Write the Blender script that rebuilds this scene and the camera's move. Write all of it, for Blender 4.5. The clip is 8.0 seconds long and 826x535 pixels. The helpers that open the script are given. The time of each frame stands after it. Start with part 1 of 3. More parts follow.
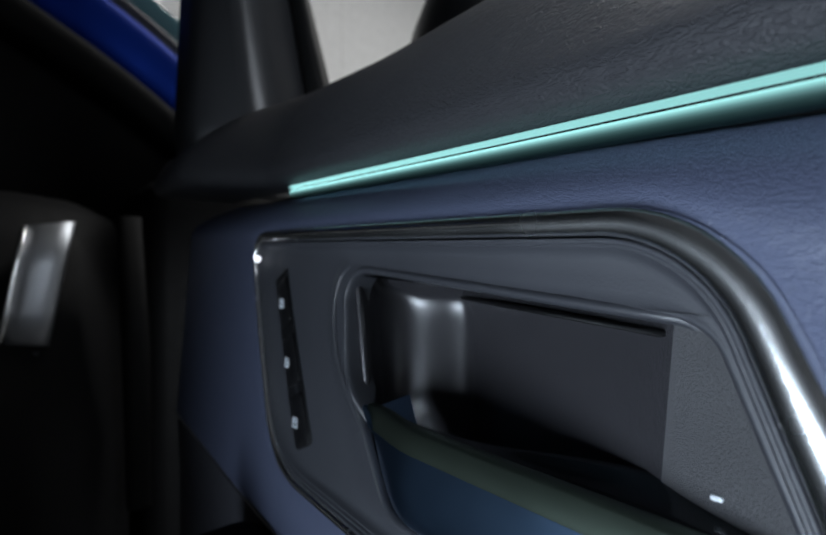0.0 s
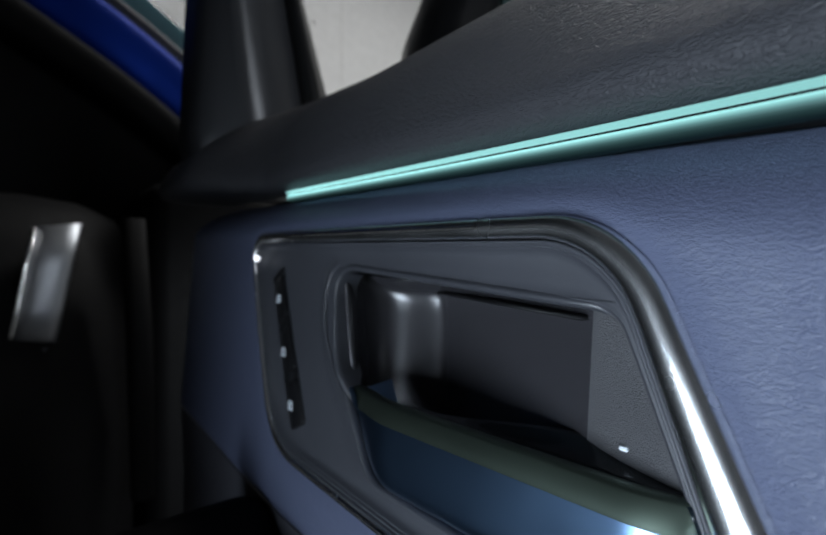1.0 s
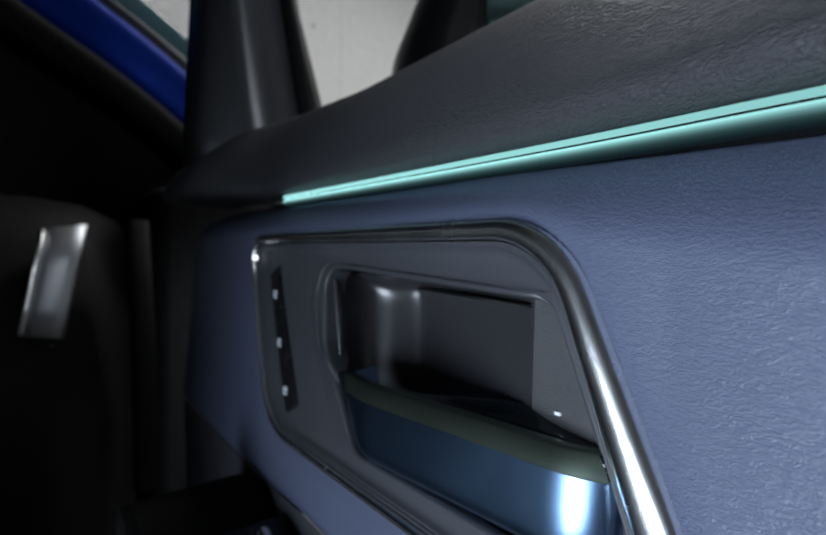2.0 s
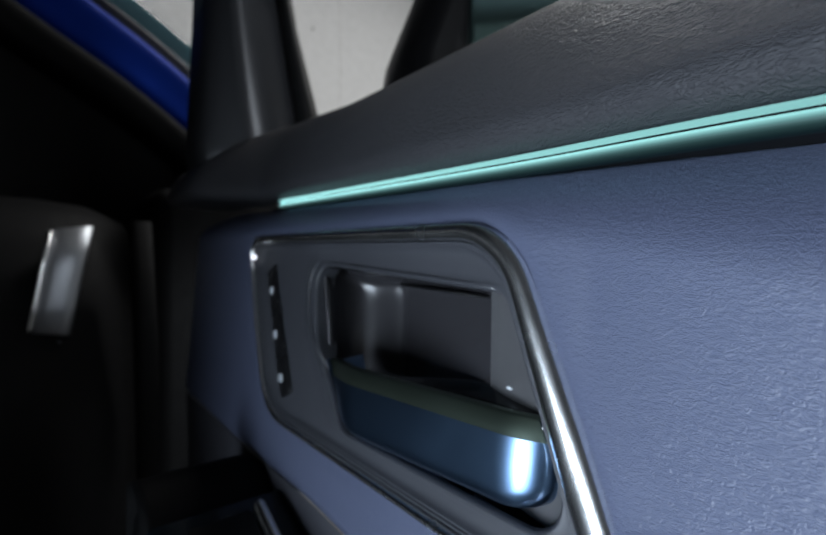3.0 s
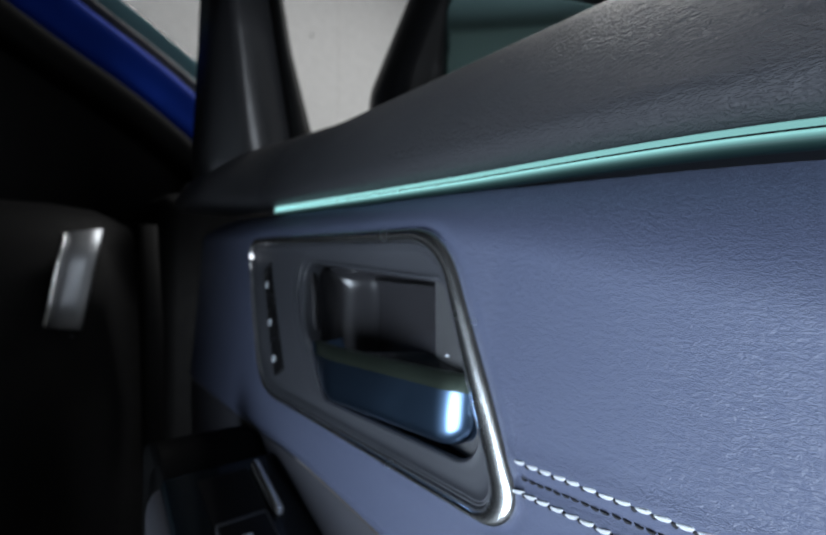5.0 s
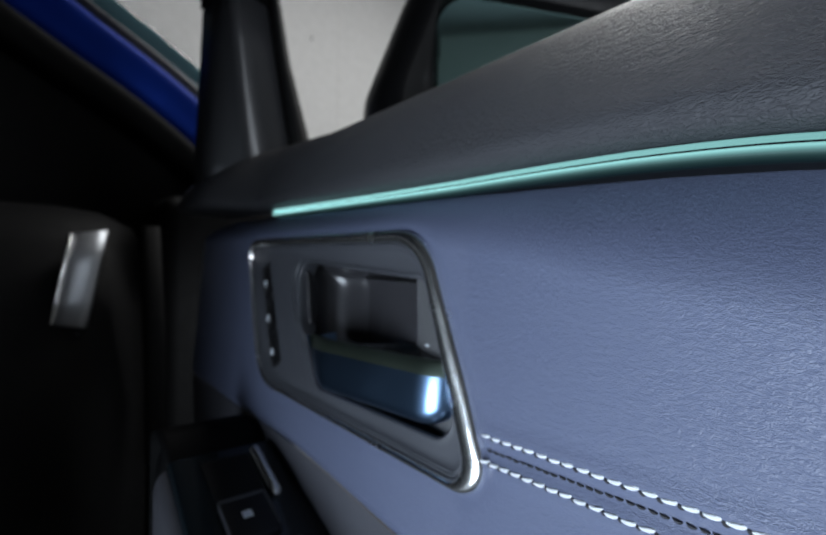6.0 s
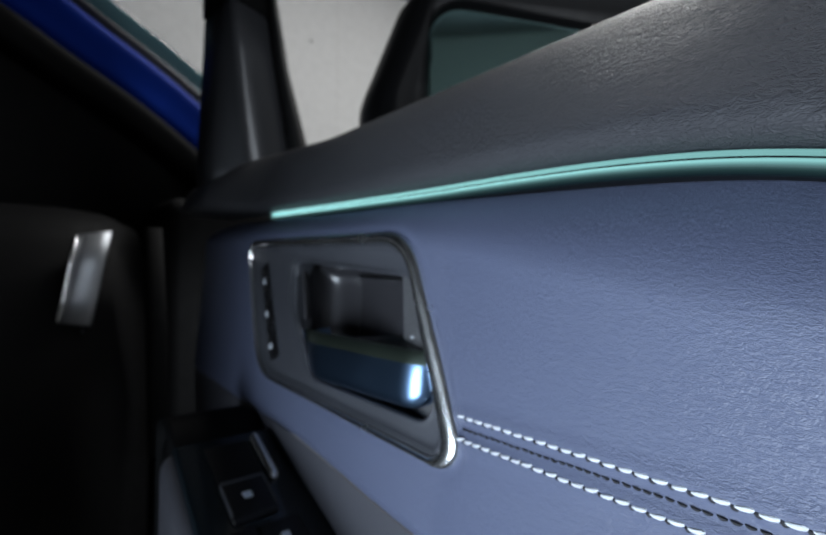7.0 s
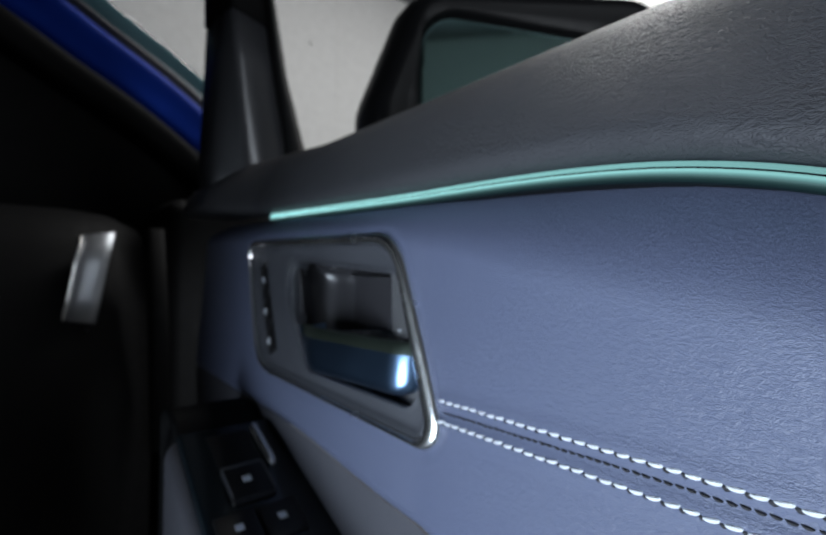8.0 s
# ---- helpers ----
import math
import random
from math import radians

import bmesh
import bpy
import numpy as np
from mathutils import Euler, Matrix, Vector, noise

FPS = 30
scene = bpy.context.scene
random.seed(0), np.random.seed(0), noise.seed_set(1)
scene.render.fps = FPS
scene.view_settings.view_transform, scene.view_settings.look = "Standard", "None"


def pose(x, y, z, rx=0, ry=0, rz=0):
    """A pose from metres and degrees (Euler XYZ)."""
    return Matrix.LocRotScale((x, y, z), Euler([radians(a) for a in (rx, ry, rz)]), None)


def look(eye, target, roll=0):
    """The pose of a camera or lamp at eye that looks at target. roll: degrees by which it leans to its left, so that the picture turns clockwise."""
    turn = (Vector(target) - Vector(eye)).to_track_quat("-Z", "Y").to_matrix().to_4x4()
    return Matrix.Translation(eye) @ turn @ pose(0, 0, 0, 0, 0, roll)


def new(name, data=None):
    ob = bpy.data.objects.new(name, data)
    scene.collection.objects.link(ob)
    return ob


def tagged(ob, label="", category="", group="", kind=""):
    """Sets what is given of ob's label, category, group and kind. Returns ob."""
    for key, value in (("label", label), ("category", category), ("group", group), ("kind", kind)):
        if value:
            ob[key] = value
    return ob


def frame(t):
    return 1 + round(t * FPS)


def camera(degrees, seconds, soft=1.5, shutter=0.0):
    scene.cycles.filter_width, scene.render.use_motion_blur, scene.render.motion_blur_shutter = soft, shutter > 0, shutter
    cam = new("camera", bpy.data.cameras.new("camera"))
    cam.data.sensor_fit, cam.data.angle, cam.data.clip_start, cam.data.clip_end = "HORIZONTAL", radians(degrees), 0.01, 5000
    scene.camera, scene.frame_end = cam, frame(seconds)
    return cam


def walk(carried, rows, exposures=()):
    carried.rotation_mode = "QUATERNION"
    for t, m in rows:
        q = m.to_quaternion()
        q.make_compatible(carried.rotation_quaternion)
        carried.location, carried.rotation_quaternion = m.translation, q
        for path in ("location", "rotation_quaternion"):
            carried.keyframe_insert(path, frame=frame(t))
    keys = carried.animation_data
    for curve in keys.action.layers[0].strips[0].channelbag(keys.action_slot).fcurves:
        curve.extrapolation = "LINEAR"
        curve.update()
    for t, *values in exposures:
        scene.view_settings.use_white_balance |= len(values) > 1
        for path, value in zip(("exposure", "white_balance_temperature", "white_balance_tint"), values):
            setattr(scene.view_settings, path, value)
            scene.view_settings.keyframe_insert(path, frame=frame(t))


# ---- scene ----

cam = camera(82.1, 8.0, soft=2.0)
cam.data.dof.use_dof, cam.data.dof.focus_distance, cam.data.dof.aperture_fstop = True, 0.125, 12.0
# Slider move: t, x right, y ahead, z up from the first eye, yaw, pitch, roll.
EYE, TURN = 0.8, -40.0
ROWS = [
    (0.0, 0.00000, 0.00000, 0.00000, 0.000, 0.000, 0.000),
    (0.5, 0.00379, -0.01166, -0.00050, -0.009, 0.056, -0.024),
    (1.0, 0.00790, -0.02359, -0.00118, -0.022, 0.122, -0.052),
    (1.5, 0.01223, -0.03573, -0.00199, -0.039, 0.197, -0.084),
    (3.0, 0.02586, -0.07314, -0.00481, -0.106, 0.455, -0.193),
    (3.5, 0.03041, -0.08578, -0.00580, -0.131, 0.547, -0.231),
    (4.0, 0.03490, -0.09841, -0.00677, -0.156, 0.641, -0.268),
    (4.5, 0.03928, -0.11098, -0.00773, -0.181, 0.735, -0.303),
    (6.0, 0.05169, -0.14763, -0.01047, -0.247, 0.998, -0.390),
    (6.5, 0.05558, -0.15924, -0.01138, -0.263, 1.075, -0.410),
    (7.0, 0.05935, -0.17041, -0.01231, -0.275, 1.145, -0.423),
    (7.5, 0.06305, -0.18106, -0.01329, -0.283, 1.206, -0.430),
    (8.0, 0.06671, -0.19108, -0.01436, -0.285, 1.256, -0.428),
]
walk(cam, [(t, pose(0, 0, EYE, 0, 0, TURN) @ pose(x, y, z, 90 + pitch, roll, yaw)) for t, x, y, z, yaw, pitch, roll in ROWS])

# ---- light ----
world = bpy.data.worlds.new("world")
scene.world = world
world.use_nodes = True
world.node_tree.nodes["Background"].inputs[0].default_value = (0.55, 0.65, 0.9, 1)
world.node_tree.nodes["Background"].inputs[1].default_value = 0.05


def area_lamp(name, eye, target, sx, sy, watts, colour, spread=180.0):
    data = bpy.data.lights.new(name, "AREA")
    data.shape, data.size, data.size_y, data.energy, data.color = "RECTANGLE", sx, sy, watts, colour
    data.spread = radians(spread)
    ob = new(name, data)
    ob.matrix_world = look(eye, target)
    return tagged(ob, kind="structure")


# unseen soft lamp added near the eye to light the leather
area_lamp("leather_key", (-0.60, -0.13, 0.525), (0.09, -0.14, 0.70), 0.42, 0.46, 1.78, (0.72, 0.85, 1.0), 58)
# unseen fill added overhead to brighten the pale wall
area_lamp("wall_fill", (2.0, 0.9, 3.1), (1.9, 1.7, 0.0), 2.4, 0.3, 55, (1.0, 1.0, 0.99))
# added fill with no window behind it; gives the post its bright stripe
area_lamp("post_fill", (1.05, -3.9, 1.45), (1.0, 0.0, 1.3), 1.5, 1.5, 46, (0.85, 0.92, 1.0))


# ---- materials ----


def material(name, colour, rough=0.5, metal=0.0, grain=0.0, scale=300.0, stretch=(1, 1, 1), vary=0.15, spec=0.5, coat=0.0, cells=False, distance=0.0008, tint=None, glow=0.0):
    m = bpy.data.materials.new(name)
    m.use_nodes = True
    nodes, links = m.node_tree.nodes, m.node_tree.links
    b = nodes["Principled BSDF"]
    b.inputs["Roughness"].default_value = rough
    b.inputs["Metallic"].default_value = metal
    b.inputs["Specular IOR Level"].default_value = spec
    b.inputs["Coat Weight"].default_value = coat
    b.inputs["Coat Roughness"].default_value = 0.05
    b.inputs["Emission Color"].default_value = (*colour, 1)
    b.inputs["Emission Strength"].default_value = glow
    co = nodes.new("ShaderNodeTexCoord")
    mp = nodes.new("ShaderNodeMapping")
    mp.inputs["Scale"].default_value = stretch
    links.new(co.outputs["Object"], mp.inputs["Vector"])
    large = nodes.new("ShaderNodeTexNoise")
    large.inputs["Scale"].default_value = 18.0
    large.inputs["Detail"].default_value = 5.0
    links.new(mp.outputs["Vector"], large.inputs["Vector"])
    ramp = nodes.new("ShaderNodeMix")
    ramp.data_type = "RGBA"
    other = tint or colour
    ramp.inputs[6].default_value = (*[c * (1 - vary) for c in colour], 1)
    ramp.inputs[7].default_value = (*[min(1, c * (1 + vary)) for c in other], 1)
    links.new(large.outputs["Fac"], ramp.inputs[0])
    links.new(ramp.outputs[2], b.inputs["Base Color"])
    rr = nodes.new("ShaderNodeMapRange")
    rr.inputs["To Min"].default_value = max(0.02, rough * 0.85)
    rr.inputs["To Max"].default_value = min(1, rough * 1.15)
    fine = nodes.new("ShaderNodeTexNoise")
    fine.inputs["Scale"].default_value = 60.0
    links.new(mp.outputs["Vector"], fine.inputs["Vector"])
    links.new(fine.outputs["Fac"], rr.inputs["Value"])
    links.new(rr.outputs["Result"], b.inputs["Roughness"])
    if grain:
        if cells:
            tex = nodes.new("ShaderNodeTexVoronoi")
            tex.feature = "SMOOTH_F1"
            out = tex.outputs["Distance"]
            warp = nodes.new("ShaderNodeTexNoise")
            warp.inputs["Scale"].default_value = scale * 0.35
            links.new(mp.outputs["Vector"], warp.inputs["Vector"])
            add = nodes.new("ShaderNodeMixRGB")
            add.blend_type = "ADD"
            add.inputs[0].default_value = 0.012
            links.new(mp.outputs["Vector"], add.inputs[1])
            links.new(warp.outputs["Color"], add.inputs[2])
            links.new(add.outputs[0], tex.inputs["Vector"])
            fold = nodes.new("ShaderNodeTexNoise")
            fold.inputs["Scale"].default_value = scale * 0.55
            fold.inputs["Detail"].default_value = 2.5
            fold.inputs["Distortion"].default_value = 0.6
            links.new(mp.outputs["Vector"], fold.inputs["Vector"])
            ridge = nodes.new("ShaderNodeMath")
            ridge.operation = "MULTIPLY_ADD"
            ridge.inputs[1].default_value = 1.3
            links.new(fold.outputs["Fac"], ridge.inputs[0])
            links.new(out, ridge.inputs[2])
            out = ridge.outputs[0]
        else:
            tex = nodes.new("ShaderNodeTexNoise")
            tex.inputs["Detail"].default_value = 4.0
            out = tex.outputs["Fac"]
            links.new(mp.outputs["Vector"], tex.inputs["Vector"])
        tex.inputs["Scale"].default_value = scale
        bump = nodes.new("ShaderNodeBump")
        bump.inputs["Strength"].default_value = grain
        bump.inputs["Distance"].default_value = distance
        links.new(out, bump.inputs["Height"])
        links.new(bump.outputs["Normal"], b.inputs["Normal"])
    return m


LEATHER = material("blue_grey_leather", (0.096, 0.111, 0.176), 0.46, grain=0.42, scale=1350, stretch=(1, 0.36, 1), vary=0.06, cells=True, distance=0.0006)
PAD = material("charcoal_padding", (0.052, 0.052, 0.057), 0.52, spec=0.22, grain=0.7, scale=950, stretch=(1, 0.45, 1), vary=0.1, cells=True, distance=0.0008)
LOWER = material("grey_lower_trim", (0.055, 0.055, 0.066), 0.6, grain=0.3, scale=900)
CHROME = material("satin_chrome", (0.95, 0.96, 0.96), 0.26, 1.0, vary=0.04)
TEAL = material("teal_light_guide", (0.004, 0.012, 0.012), 0.45, spec=0.12, vary=0.1)


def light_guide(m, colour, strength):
    """Painted glow: emission peaks along the bar's middle and fades to its edges."""
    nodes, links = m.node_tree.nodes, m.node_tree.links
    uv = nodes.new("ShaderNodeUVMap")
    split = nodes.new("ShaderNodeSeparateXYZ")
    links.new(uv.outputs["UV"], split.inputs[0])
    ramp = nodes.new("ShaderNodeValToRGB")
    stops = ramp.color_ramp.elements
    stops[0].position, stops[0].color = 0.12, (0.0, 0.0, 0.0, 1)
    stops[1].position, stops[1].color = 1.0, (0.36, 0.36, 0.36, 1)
    # these stops paint the soft teal falloff below the strip
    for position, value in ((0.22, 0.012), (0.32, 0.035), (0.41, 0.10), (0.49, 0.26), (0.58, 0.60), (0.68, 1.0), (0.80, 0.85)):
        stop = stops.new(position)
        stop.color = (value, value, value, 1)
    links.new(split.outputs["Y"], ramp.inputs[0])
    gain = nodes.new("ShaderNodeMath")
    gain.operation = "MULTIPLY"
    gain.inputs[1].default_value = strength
    # painted emission also rises towards the front end
    front_gain = nodes.new("ShaderNodeMapRange")
    front_gain.inputs["From Min"].default_value, front_gain.inputs["From Max"].default_value = 0.5, 1.0
    front_gain.inputs["To Min"].default_value, front_gain.inputs["To Max"].default_value = 0.75, 1.9
    links.new(split.outputs["X"], front_gain.inputs["Value"])
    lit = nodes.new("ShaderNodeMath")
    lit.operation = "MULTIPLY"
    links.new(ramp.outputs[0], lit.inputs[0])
    links.new(front_gain.outputs["Result"], lit.inputs[1])
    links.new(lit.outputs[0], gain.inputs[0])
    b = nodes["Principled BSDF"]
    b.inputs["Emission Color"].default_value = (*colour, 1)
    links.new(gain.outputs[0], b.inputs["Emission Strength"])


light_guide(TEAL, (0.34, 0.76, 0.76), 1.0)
FRAME = material("dark_satin_plastic", (0.050, 0.052, 0.061), 0.5, grain=0.12, scale=1800)
LIP = material("dark_satin_lip", (0.05, 0.052, 0.06), 0.36, grain=0.12, scale=1800)
CUP = material("grained_black_plastic", (0.036, 0.035, 0.039), 0.25, spec=1.0, grain=0.18, scale=1500, distance=0.0004)
# real speckle; the grey is lightened for light the lamp doesn't bring
CUPEND = material("speckled_lit_plastic", (0.105, 0.105, 0.11), 0.34, grain=1.0, scale=2700, distance=0.0009, vary=0.3)
# blue reflection of the surroundings put into the lever's base colour
LEVER = material("blue_reflection_metal", (0.14, 0.23, 0.37), 0.3, 1.0, vary=0.12, coat=0.5)
# slight teal in this black stands in for the panel's reflection
GLOSS = material("piano_black", (0.008, 0.013, 0.017), 0.14, vary=0.1)
BUTTON = material("black_button", (0.009, 0.009, 0.010), 0.4, spec=0.25)
SYMBOL = material("white_symbol", (0.8, 0.85, 0.9), 0.5, vary=0.02)
THREAD = material("pale_thread", (0.72, 0.74, 0.78), 0.55, grain=0.6, scale=2500, vary=0.08)
DARKTHREAD = material("black_thread", (0.012, 0.012, 0.015), 0.7)
RUBBER = material("black_rubber", (0.004, 0.004, 0.0044), 0.6, spec=0.25)
SEAL = material("matt_black_seal", (0.002, 0.002, 0.0022), 0.7, spec=0.1)
DASH = material("black_dashboard", (0.003, 0.003, 0.0034), 0.65, spec=0.12, grain=0.3, scale=700)
PILLAR = material("grey_pillar_trim", (0.045, 0.047, 0.053), 0.38, 0.2, spec=1.0, vary=0.01)
BLUE = material("blue_car_paint", (0.0, 0.014, 0.15), 0.42, 0.3, spec=0.05, vary=0.08)
MOULD = material("blue_black_moulding", (0.003, 0.005, 0.016), 0.4, spec=0.2)
SCREEN = material("teal_screen_edge", (0.05, 0.11, 0.13), 0.15, vary=0.1)
HOUSING = material("satin_black_housing", (0.006, 0.006, 0.0065), 0.35, spec=0.12)
# yellowish reflection on the lever's bevel, painted as an olive metal
OLIVE = material("olive_reflection_metal", (0.19, 0.24, 0.195), 0.40, 1.0, vary=0.08)
# glows to stand in for a specular highlight on the chrome
GLINT = material("glowing_glint", (0.85, 0.9, 1.0), 0.4, glow=1.6)
MIRROR = material("tinted_mirror_glass", (0.55, 0.90, 0.88), 0.05, 1.0, vary=0.02)
SILVER = material("silver_vent_trim", (0.42, 0.44, 0.47), 0.42, 1.0, vary=0.1)
CONCRETE = material("pale_painted_wall", (0.60, 0.60, 0.595), 0.85, grain=0.3, scale=12, vary=0.10, distance=0.01)
JOINT = material("pale_wall_joint", (0.555, 0.55, 0.54), 0.9)
# kept dark so the unseen surfaces bounce little light
GREYWALL = material("low_bounce_grey", (0.2, 0.2, 0.21), 0.85, grain=0.3, scale=12, vary=0.06, distance=0.01)
FLOOR = material("grey_floor", (0.12, 0.12, 0.12), 0.5, grain=0.2, scale=40, vary=0.15)

# ---- building helpers ----


def part(name, bm, mat, parent=None, label="", smooth=True):
    me = bpy.data.meshes.new(name)
    bmesh.ops.recalc_face_normals(bm, faces=bm.faces)
    bm.to_mesh(me)
    bm.free()
    me.materials.append(mat)
    if smooth:
        me.polygons.foreach_set("use_smooth", [True] * len(me.polygons))
    ob = new(name, me)
    if parent:
        ob.parent = parent
    if label:
        tagged(ob, label)
    return ob


def thing(name, label, category, group="", kind=""):
    return tagged(new(name), label, category, group, kind)


def loft(rings, closed=True, caps=False, bm=None):
    """Skins rings of equal count; closed: each ring is a loop."""
    bm = bm or bmesh.new()
    rows = [[bm.verts.new(p) for p in ring] for ring in rings]
    for a, b in zip(rows, rows[1:]):
        n = len(a)
        for i in range(n if closed else n - 1):
            j = (i + 1) % n
            bm.faces.new((a[i], a[j], b[j], b[i]))
    if caps:
        bm.faces.new(rows[0])
        bm.faces.new(rows[-1])
    return bm


def box(x0, x1, y0, y1, z0, z1, bevel=0.0, segments=3, bm=None):
    bm = bm or bmesh.new()
    made = bmesh.ops.create_cube(bm, size=1, matrix=Matrix.Translation(((x0 + x1) / 2, (y0 + y1) / 2, (z0 + z1) / 2)) @ Matrix.Diagonal((x1 - x0, y1 - y0, z1 - z0, 1)))
    if bevel:
        edges = list({e for v in made["verts"] for e in v.link_edges})
        bmesh.ops.bevel(bm, geom=edges, offset=bevel, segments=segments, affect="EDGES", profile=0.5)
    return bm


def sharp(ob, degrees=35):
    ob.data.set_sharp_from_angle(angle=radians(degrees))
    return ob


def inset_corners(corners, d):
    """A convex outline's corners with every side moved inwards by d."""
    pts = [Vector(c) for c in corners]
    m = len(pts)
    area = sum(a.x * b.y - b.x * a.y for a, b in zip(pts, pts[1:] + pts[:1]))
    side = 1 if area > 0 else -1
    out = []
    for i in range(m):
        a, p, b = pts[i - 1], pts[i], pts[(i + 1) % m]
        t0, t1 = (p - a).normalized(), (b - p).normalized()
        n0, n1 = Vector((-t0.y, t0.x)) * side, Vector((-t1.y, t1.x)) * side
        out.append(p + (n0 + n1) * d / (1 + n0.dot(n1)))
    return out


def rounded(corners, radii, d=0.0, n=10, m=14):
    """A closed outline from corners with rounding, moved inwards by d; n steps a corner and m a side."""
    pts, arcs = inset_corners(corners, d), []
    for i in range(len(pts)):
        p, a, b = pts[i], pts[i - 1], pts[(i + 1) % len(pts)]
        u, v = (a - p).normalized(), (b - p).normalized()
        half = math.acos(max(-1, min(1, u.dot(v)))) / 2
        r = max(radii[i] - d, 0.0006)
        centre = p + (u + v).normalized() * (r / math.sin(half))
        start, end = p + u * (r / math.tan(half)) - centre, p + v * (r / math.tan(half)) - centre
        total = start.angle_signed(end)
        arc = []
        for k in range(n + 1):
            w = start.copy()
            w.rotate(Matrix.Rotation(-total * k / n, 2))
            arc.append(centre + w)
        arcs.append(arc)
    out = []
    for arc, after in zip(arcs, arcs[1:] + arcs[:1]):
        out += arc + [arc[-1].lerp(after[0], k / m) for k in range(1, m)]
    return out


def smoothstep(a, b, v):
    v = max(0.0, min(1.0, (v - a) / (b - a)))
    return v * v * (3 - 2 * v)


# ---- plan of the door: y runs forward along it, z up, x outwards ----
def door_x(y, z):
    return float(np.interp(y, (-0.4, -0.25, -0.1, 0, 0.2, 0.27, 0.4), (0.07, 0.08, 0.092, 0.099, 0.094, 0.097, 0.105))) + 0.08 * (z - 0.76)


def strip_x(y):
    return float(np.interp(y, (-0.5, -0.3, -0.1, 0.02, 0.265, 0.42), (0.072, 0.083, 0.098, 0.105, 0.122, 0.132)))


def strip_z(y):
    """Height of the strip: nearly straight ahead, falling away towards the rear."""
    return float(np.interp(y, (-0.6, -0.25, -0.2, -0.185, -0.164, -0.15, -0.133, -0.12, -0.106, -0.088, -0.07, -0.044, -0.02, 0.02, 0.1, 0.257, 0.43), (0.60, 0.775, 0.8000, 0.8078, 0.8156, 0.8195, 0.8234, 0.8257, 0.8274, 0.8292, 0.8305, 0.8318, 0.8328, 0.8342, 0.8382, 0.8464, 0.8550)))


def strip_soft(y):
    return sum(strip_z(y + 0.004 * k) for k in range(-4, 5)) / 9


def pad_x(y):
    """The padding follows the strip and sweeps inwards round the front corner."""
    return strip_x(y) - 0.040 * smoothstep(0.268, 0.338, y)


car = thing("car", "blue car with its front door open, blue-grey leather trim", "car")

BEZEL_CORNERS, BEZEL_RADII = [(0.259, 0.8185), (0.0305, 0.8122), (-0.0228, 0.6955), (0.207, 0.7092), (0.2344, 0.7637)], [0.012, 0.036, 0.013, 0.046, 0.02]
INNER_CORNERS, INNER_RADII = [(0.2562, 0.8142), (0.0350, 0.8066), (-0.0075, 0.6985), (0.2060, 0.7115), (0.2324, 0.7625)], [0.009, 0.032, 0.009, 0.043, 0.02]
OPENING_CORNERS, OPENING_RADII = [(0.1625, 0.8005), (0.034, 0.7890), (0.002, 0.712), (0.1290, 0.7165), (0.1575, 0.7600)], [0.012, 0.011, 0.012, 0.014, 0.03]


def leather_low(y):
    return 0.6546 + 0.023 * smoothstep(-0.03, 0.2, y) - 0.10 * max(0.0, -y)


def signed_distance(points, outline):
    """Distance of each point to a closed convex outline, negative inside it."""
    a = np.array([(p.x, p.y) for p in outline])
    b = np.roll(a, -1, axis=0)
    best, side = np.full(len(points), 9.0), np.full(len(points), -9.0)
    turn = 1 if np.sum(a[:, 0] * b[:, 1] - b[:, 0] * a[:, 1]) > 0 else -1
    for (ax, ay), (bx, by) in zip(a, b):
        ex, ey = bx - ax, by - ay
        long = math.hypot(ex, ey)
        if long < 1e-7:
            continue
        wx, wy = points[:, 0] - ax, points[:, 1] - ay
        t = np.clip((wx * ex + wy * ey) / long ** 2, 0, 1)
        best = np.minimum(best, np.hypot(wx - ex * t, wy - ey * t))
        side = np.maximum(side, turn * (wx * ey - wy * ex) / long)
    return np.where(side < 0, -best, best)


